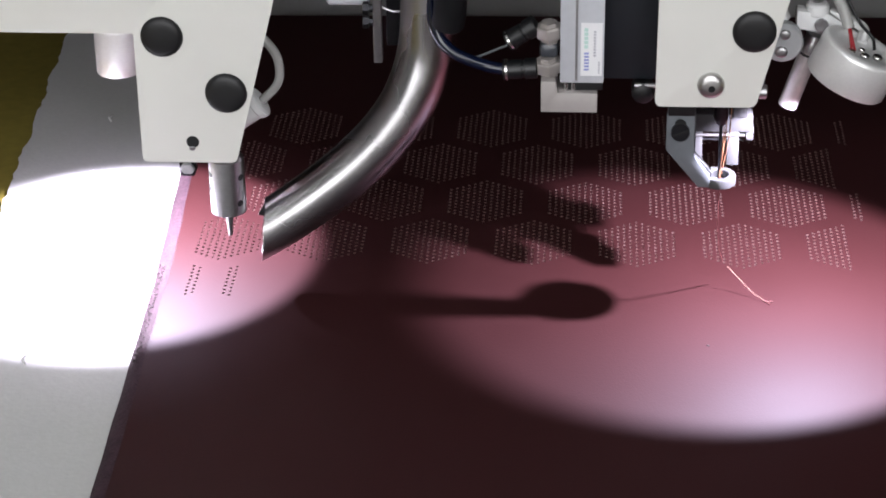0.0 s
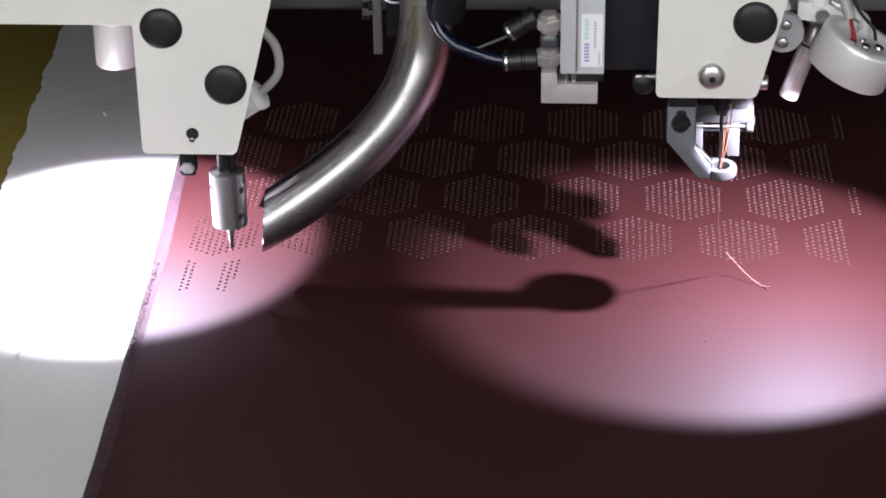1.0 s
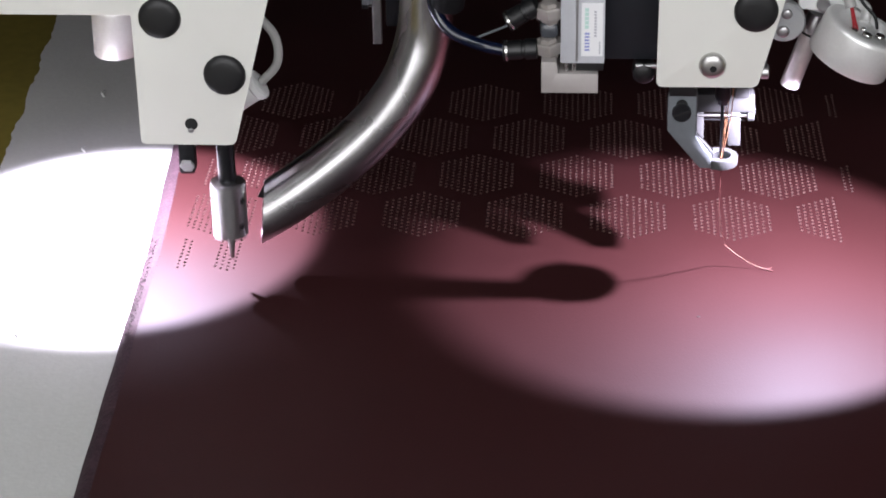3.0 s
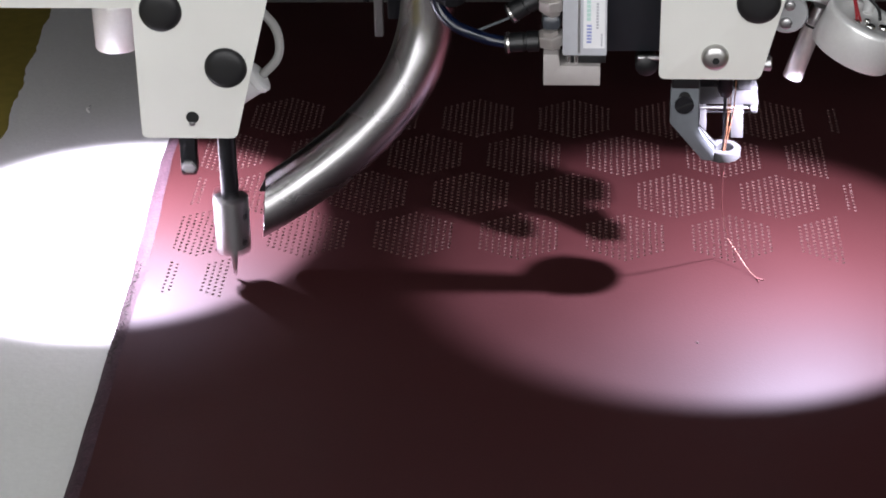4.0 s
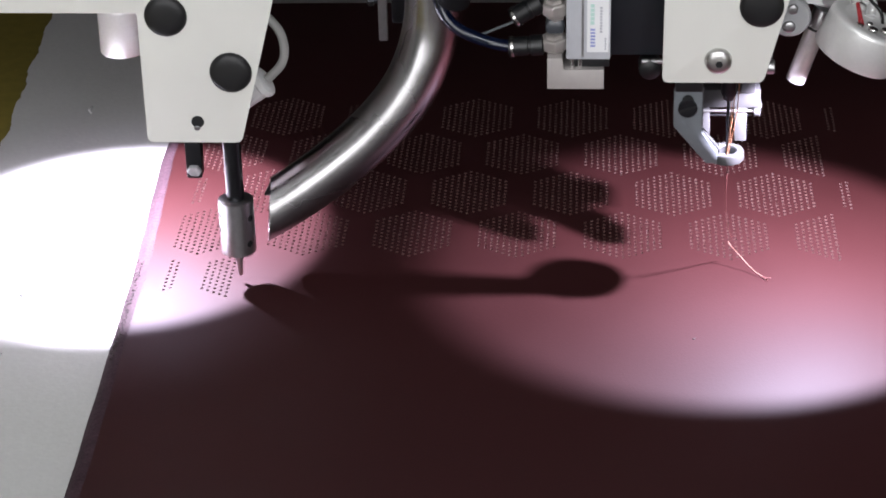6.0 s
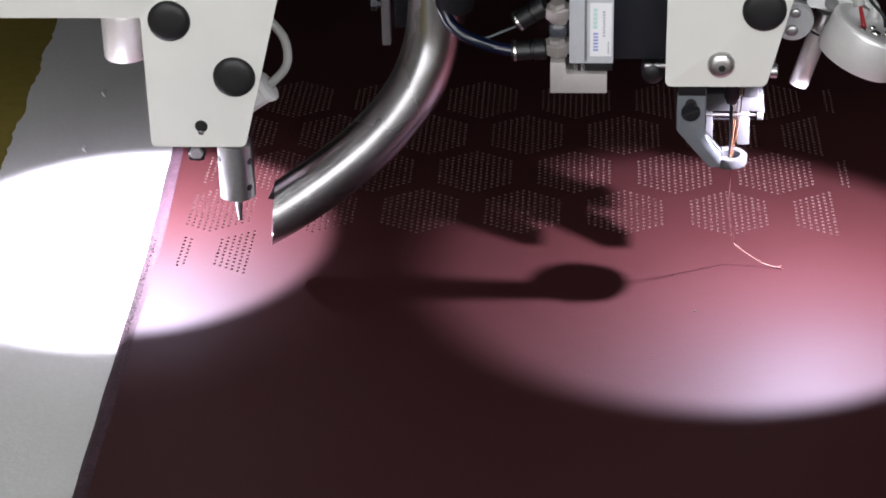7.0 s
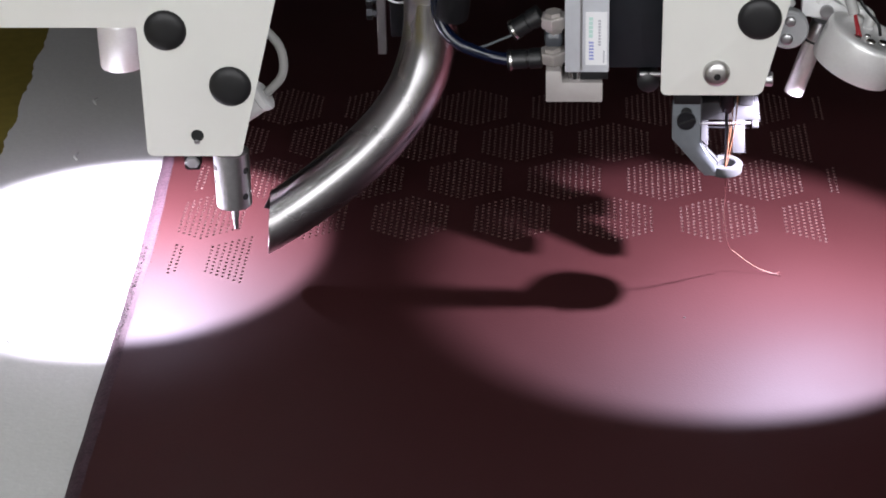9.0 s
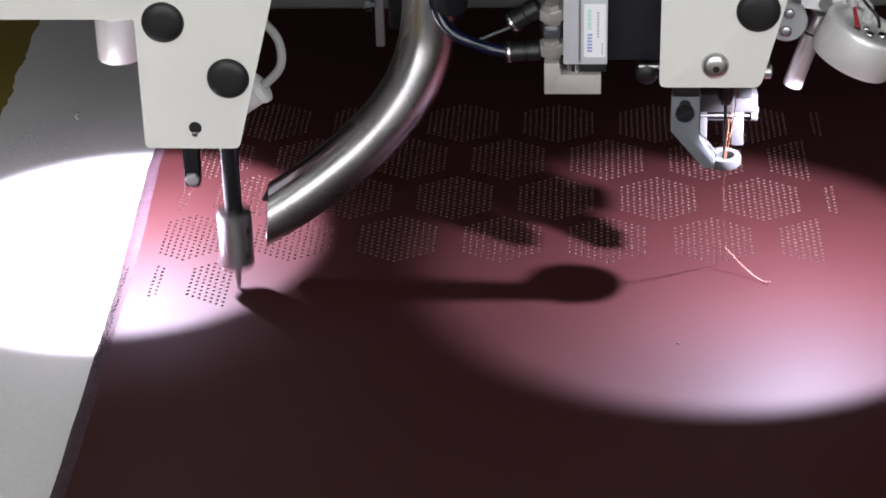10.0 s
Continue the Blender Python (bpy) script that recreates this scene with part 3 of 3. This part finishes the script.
part("milky_sleeve", hose([top_r + Vector((-5.2, 1.5, 6)), top_r + Vector((-6.9, 3, 11)), top_r + Vector((-9.5, 6, 18)), top_r + Vector((-11, 9, 40))], 1.9, 12), HOSE, lamp_r, "milky cable sleeve")
for dx in (0.0, 1.1):
    part("red_wire", hose([top_r + Vector((-4.4 + dx, -3.6, 0)), top_r + Vector((-4.9 + 0.6 * dx, -2.5, 3.4)), top_r + Vector((-5.4 + 0.3 * dx, 0.9, 6.8))], 0.42, 8), RED_WIRE, lamp_r, "red wire")
part("lamp_arm", hose([top_r + Vector((0, 6, -1)), top_r + Vector((0, 10, 3)), (204, 11, 108)], 1.8, 10), ALU, lamp_r)

# ---------------- leather workpiece on white fleece ----------------
COL, PITCH, HEX, ROW = 2.26, 2.68, 38.45, 33.7
HOLE_R = 0.62
PUNCH_AT = (-2.0, 9.8)
FIRST_PUNCHED = -4           # columns from here on are still to be punched at the start
COLUMNS = [(-4, 0.42), (-3, 2.02), (-2, 3.80), (-1, 5.60), (0, 7.53), (1, 9.57)]


def holes_in(k):
    return 14 - abs(k)


def hole_place(k, j):
    return k * COL, ((holes_in(k) - 1) / 2 - j) * PITCH


def hole_centres():
    """Hexagons of holes in a honeycomb; the first row holds the one that is being punched."""
    old, fresh = [], []
    for row in range(0, 5):
        for col in range(-2, 7):
            cx, cy = (col + 0.5 * (row % 2)) * HEX, row * ROW
            if row == 0 and col > 0:
                continue
            for k in range(-6, 7):
                x = cx + k * COL
                if x < -12.7 * COL or x > (93.6 if row % 2 else 97.2) * COL:
                    continue
                for j in range(holes_in(k)):
                    p = (x, cy + hole_place(k, j)[1])
                    if row == 0 and col == 0 and k >= FIRST_PUNCHED:
                        if k <= 1:
                            fresh.append((k, j, p))
                    else:
                        old.append(p)
    return old, fresh


def leather_edge(y):
    """The left border of the leather, slightly wavy."""
    base = -35.4 - 0.055 * min(max(y, 0), 95) - 0.028 * min(y, 0)
    return base + 0.25 * math.sin(y / 23.0) + 0.10 * math.sin(y / 6.3 + 1)


def ring(p, r, n=8):
    return [(p[0] + r * math.cos(2 * math.pi * (i + 0.5) / n), p[1] + r * math.sin(2 * math.pi * (i + 0.5) / n)) for i in range(n)]


def leather():
    from mathutils.geometry import delaunay_2d_cdt
    old, fresh = hole_centres()
    rng = random.Random(4)
    centres = [(p[0] + rng.uniform(-0.07, 0.07), p[1] + rng.uniform(-0.07, 0.07)) for p in old] + [p for _, _, p in fresh]
    t = thing("leather_workpiece", (0, 0, 0), "oxblood leather panel with punched hexagons on white fleece", "leather panel")
    ys = [-420 + 4 * i for i in range(int(676 / 4) + 1)]
    border = [(leather_edge(y), y) for y in ys] + [(420, 264), (420, -420)]
    verts, faces = list(border), [list(range(len(border)))]
    for c in centres:
        n = len(verts)
        verts += ring(c, HOLE_R * rng.uniform(0.92, 1.06))
        faces.append(list(range(n, n + 8)))
    vs, es, fs, ov, oe, of = delaunay_2d_cdt([Vector(v) for v in verts], [], faces, 1, 1e-6)
    bm = bmesh.new()
    top = [bm.verts.new((v.x, v.y, 0)) for v in vs]
    plugs = {i: [] for i in range(len(old), len(centres))}
    for f, o in zip(fs, of):
        held = [a - 1 for a in o if a > 0]
        if not held:
            bm.faces.new([top[i] for i in f])
        elif held[0] in plugs:
            plugs[held[0]].append([tuple(vs[i]) for i in f])
    bmesh.ops.delete(bm, geom=[v for v in bm.verts if not v.link_faces], context="VERTS")
    rim = [e for e in bm.edges if len(e.link_faces) == 1]
    down = bmesh.ops.extrude_edge_only(bm, edges=rim)
    bmesh.ops.translate(bm, verts=[g for g in down["geom"] if isinstance(g, bmesh.types.BMVert)], vec=(0, 0, -2.3))
    for g in down["geom"]:
        if isinstance(g, bmesh.types.BMFace):
            g.material_index = 1
    bmesh.ops.recalc_face_normals(bm, faces=bm.faces)
    sheet = part("leather_sheet", bm, LEATHER, t, "oxblood leather with a soft sheen")
    sheet.data.materials.append(CORE)
    made = {}
    for i, (k, j, p) in enumerate(fresh):
        b = bmesh.new()
        for f in plugs[len(old) + i]:
            b.faces.new([b.verts.new((x, y, 0)) for x, y in f])
        bmesh.ops.remove_doubles(b, verts=b.verts, dist=0.001)
        rim = [e for e in b.edges if len(e.link_faces) == 1]
        down = bmesh.ops.extrude_edge_only(b, edges=rim)
        bmesh.ops.translate(b, verts=[g for g in down["geom"] if isinstance(g, bmesh.types.BMVert)], vec=(0, 0, -1.40))
        bmesh.ops.recalc_face_normals(b, faces=b.faces)
        made[(k, j)] = part("punched_plug", b, LEATHER, t)
    # pale core under the grain layer
    core = bmesh.new()
    loop = [core.verts.new((leather_edge(y) + 0.4, y, -2.35)) for y in ys] + [core.verts.new((419, 262, -2.35)), core.verts.new((419, -420, -2.35))]
    core.faces.new(loop)
    bmesh.ops.triangulate(core, faces=core.faces)
    g = bmesh.ops.extrude_face_region(core, geom=core.faces)
    bmesh.ops.translate(core, verts=[v for v in g["geom"] if isinstance(v, bmesh.types.BMVert)], vec=(0, 0, -0.8))
    bmesh.ops.recalc_face_normals(core, faces=core.faces)
    part("leather_core", core, CORE, t, "pale pinkish leather core")
    # rough cut border, folded down
    hem = bmesh.new()
    rows = []
    for i in range(0, 676 * 2):
        y = -420 + i / 2
        e = leather_edge(y)
        w = 5.5 + 0.25 * math.sin(y / 23)
        row = []
        for s in range(7):
            a = s / 6
            crinkle = 0.22 * noise.noise(Vector((a * 5, y * 0.9, 3))) + 0.15 * noise.noise(Vector((a * 9, y * 2.3, 7)))
            row.append(hem.verts.new((e + 0.2 - w * a + 0.3 * crinkle, y, 0.06 + crinkle * min(1, 3 * a) - 2.8 * a * a + (0.5 * math.sin(math.pi * a)))))
        rows.append(row)
    for a, b in zip(rows, rows[1:]):
        for s in range(6):
            hem.faces.new((a[s + 1], a[s], b[s], b[s + 1]))
    part("rough_border", hem, SUEDE, t, "rough folded leather border")
    # nicks along the fold
    nicks = bmesh.new()
    y = -60.0
    while y < 150:
        dense = y < 30
        for _ in range(5 if dense else 1):
            x = leather_edge(y) + 0.5 + (rng.uniform(-4.6, 0.4) if dense and y < 12 else rng.uniform(-0.5, 0.3))
            z = 0.02 if x > leather_edge(y) else 0.05 + 0.35 * min(1, (leather_edge(y) - x) / 2)
            dome((x, y + rng.uniform(-0.6, 0.6), z - 0.3), rng.uniform(0.16, 0.34), rng.uniform(0.3, 0.45), 6, 2, (rng.uniform(-0.3, 0.1), 0, 1), nicks)
        y += rng.uniform(0.9, 1.5) if dense else rng.uniform(2.0, 2.8)
    tagged(part("fold_nicks", nicks, DARK_BIT, t, "dark nicks along the folded border"), kind="stuff")
    # white fleece with a torn far border
    fl = bmesh.new()
    torn = []
    y = -420.0
    while y < 360:
        x = -107 - 0.06 * max(y, -60) + 2.2 * noise.noise(Vector((0, y * 0.05, 1))) + 1.2 * noise.noise(Vector((0, y * 0.21, 5)))
        torn.append((x, y))
        y += 2.5
    loop = [fl.verts.new((x, yy, -3.4)) for x, yy in torn] + [fl.verts.new((430, 372, -3.4)), fl.verts.new((430, -420, -3.4))]
    fl.faces.new(loop)
    bmesh.ops.triangulate(fl, faces=fl.faces)
    g = bmesh.ops.extrude_face_region(fl, geom=fl.faces)
    bmesh.ops.translate(fl, verts=[v for v in g["geom"] if isinstance(v, bmesh.types.BMVert)], vec=(0, 0, -1.2))
    bmesh.ops.recalc_face_normals(fl, faces=fl.faces)
    part("fleece_backing", fl, FLEECE, t, "white fleece backing with a torn border")
    # fluff and specks
    for x, y, s in ((-82.6, 93, 1.0), (-84.9, 146.8, 0.9), (-78.8, -6.9, 1.0), (-77.1, -53.5, 0.9)):
        part("fluff", hose([(x, y, -3.2), (x + 1.6 * s, y + 1.5 * s, -2.2), (x + 0.8 * s, y - 2.4 * s, -1.8), (x + 2.2 * s, y - 3.6 * s, -3.1)], 0.45 * s, 6, 4), FLEECE, t, "curled white fluff")
    part("dark_speck", dome((157.7, -40.8, 0), 0.6, 0.2, 10, 3, (0, 0, 1)), DARK_BIT, t, "tiny dark speck")
    return t, made


LEATHER_PANEL, PLUGS = leather()

# ---------------- loose thread tail under the needle ----------------
tail = thing("needle_tail", (169.2, -1.0, 50.0), "thin maroon thread hanging from the needle", "thread")
part("strand", hose([(169.2, -1.0, 52), (169.2, 2, 40), (169.6, 7, 28), (170.8, 12, 18), (172.8, 16, 11)], 0.17, 6, 8), MAROON_THREAD, tail)
scrap = thing("thread_end", (0, 0, 0), "pale copper thread end lying on the leather", "thread")
part("strand", hose([(-15.5, 0, 10.0), (-10.6, 0.6, 5.6), (-5.0, 0.4, 2.0), (0, 0, 0.4)], 0.12, 6, 8), PALE_THREAD, scrap)
part("frayed_end", hose([(-0.8, 0, 0.6), (0.8, 0.5, 0.4), (1.8, 1.6, 0.3)], 0.26, 6, 4), MAROON_THREAD, scrap, "frayed dark end")
part("frayed_end", hose([(-0.8, 0, 0.6), (0.9, -0.3, 0.4), (2.0, -1.1, 0.3)], 0.2, 6, 4), MAROON_THREAD, scrap, "frayed dark end")


# ---------------- motion ----------------
def leather_rows():
    rows = []

    def at(t, k, j):
        x, y = hole_place(k, j)
        rows.append((t, pose((PUNCH_AT[0] - x) * MM, (PUNCH_AT[1] - y) * MM, 0)))

    rows.append((0.0, pose(8.5 * MM, 15.7 * MM, 0)))
    rows.append((0.034, pose(8.4 * MM, 15.5 * MM, 0)))
    for n, (k, start) in enumerate(COLUMNS):
        last = holes_in(k) - 1
        at(start - 0.20 if n else 0.22, k, 0)
        for j in range(last + 1):
            when = start + 0.1 * j
            if when > 10.0:
                break
            at(when, k, j)
        if start + 0.1 * last + 0.2 < 10:
            at(start + 0.1 * last + 0.22, k, last)
    rows.append((10.0, rows[-1][1])) if rows[-1][0] < 10 else None
    return rows


# how far the ram is down, 0 to 1, every tenth of a second of each column
STROKES = {
    0.4: (.92, .15, .22, .95, .22, .92, .3, .9, .22, .5),
    2.0: (.8, .3, .5, 1, .5, 1, .5, 1, .6, .9, .6, .2),
    3.8: (.15, .97, .95, .9, .97, .96, .95, .92, .97, .97, .8, .55),
    5.6: (.7, .35, .8, .4, .9, .5, .9, .5, .95, .6, .9, .8, .85),
    7.5: (.76, .02, .55, .05, .5, .15, .62, .1, .56, .1, .65, .1, .65),
    9.6: (.3, .9, 1, .5, 1),
}


def ram_travel():
    out = [(0.0, 0.0)]
    for start, depths in STROKES.items():
        out.append((start - 0.1, 0.0))
        for i, d in enumerate(depths):
            out.append((start + 0.1 * i, d))
            if start + 0.1 * i < 10 and i + 1 < len(depths):
                nxt = depths[i + 1]
                out.append((start + 0.1 * i + 2 / 30, 0.12 if min(d, nxt) > 0.6 else 0.5 * (d + nxt)))
        if start + 0.1 * len(depths) < 10:
            out.append((start + 0.1 * len(depths), 0.0))
    if out[-1][0] < 10:
        out.append((10.0, 0.0))
    return out


TAIL_ENDS = [(0, 187.7, 6.1, -30), (0.3, 180.0, -3.0, -55), (1, 187.0, 10.5, -30), (1.5, 188.2, 14.7, 0), (1.8, 179.3, -3.5, -60), (2.0, 179.3, -3.5, -60), (2.5, 186.4, 9.4, -30), (3.1, 188.0, 16.0, 0), (3.5, 179.8, -3.8, -60),
             (4.0, 182.6, 3.5, -50), (4.5, 188.2, 14.0, 0), (4.95, 188.6, 17.0, 0), (5.3, 179.0, -3.8, -60), (5.5, 178.9, -3.8, -60), (6.0, 184, 6, -35), (6.8, 188.0, 16.0, 0), (7.0, 188.0, 16.5, 0),
             (7.3, 178.6, -4.0, -60), (7.5, 178.6, -4.0, -60), (8.2, 185.5, 9.0, -30), (9.0, 188.8, 17.7, 0), (9.3, 178.9, -5.5, -60), (9.55, 178.9, -5.5, -60), (10, 184.8, 6.3, -30)]


def motions():
    walk(LEATHER_PANEL, leather_rows())
    travel = ram_travel()
    walk(RAM, [(t, pose(0, 0, -26.4 * d * MM)) for t, d in travel])
    walk(GUIDE, [(t, pose(0, 0, -9.5 * d * MM)) for t, d in travel])
    for n, (k, start) in enumerate(COLUMNS):
        for j in range(holes_in(k)):
            when = start + 0.1 * j
            if when + 0.04 >= 9.9:
                continue
            walk(PLUGS[(k, j)], [(0.0, pose(0, 0, 0)), (when, pose(0, 0, 0)), (when + 0.07, pose(0, 0, -0.006)), (10.0, pose(0, 0, -0.006))])
    walk(scrap, [(t, pose(x * MM, y * MM, 0, 0, 0, turn)) for t, x, y, turn in TAIL_ENDS])


motions()
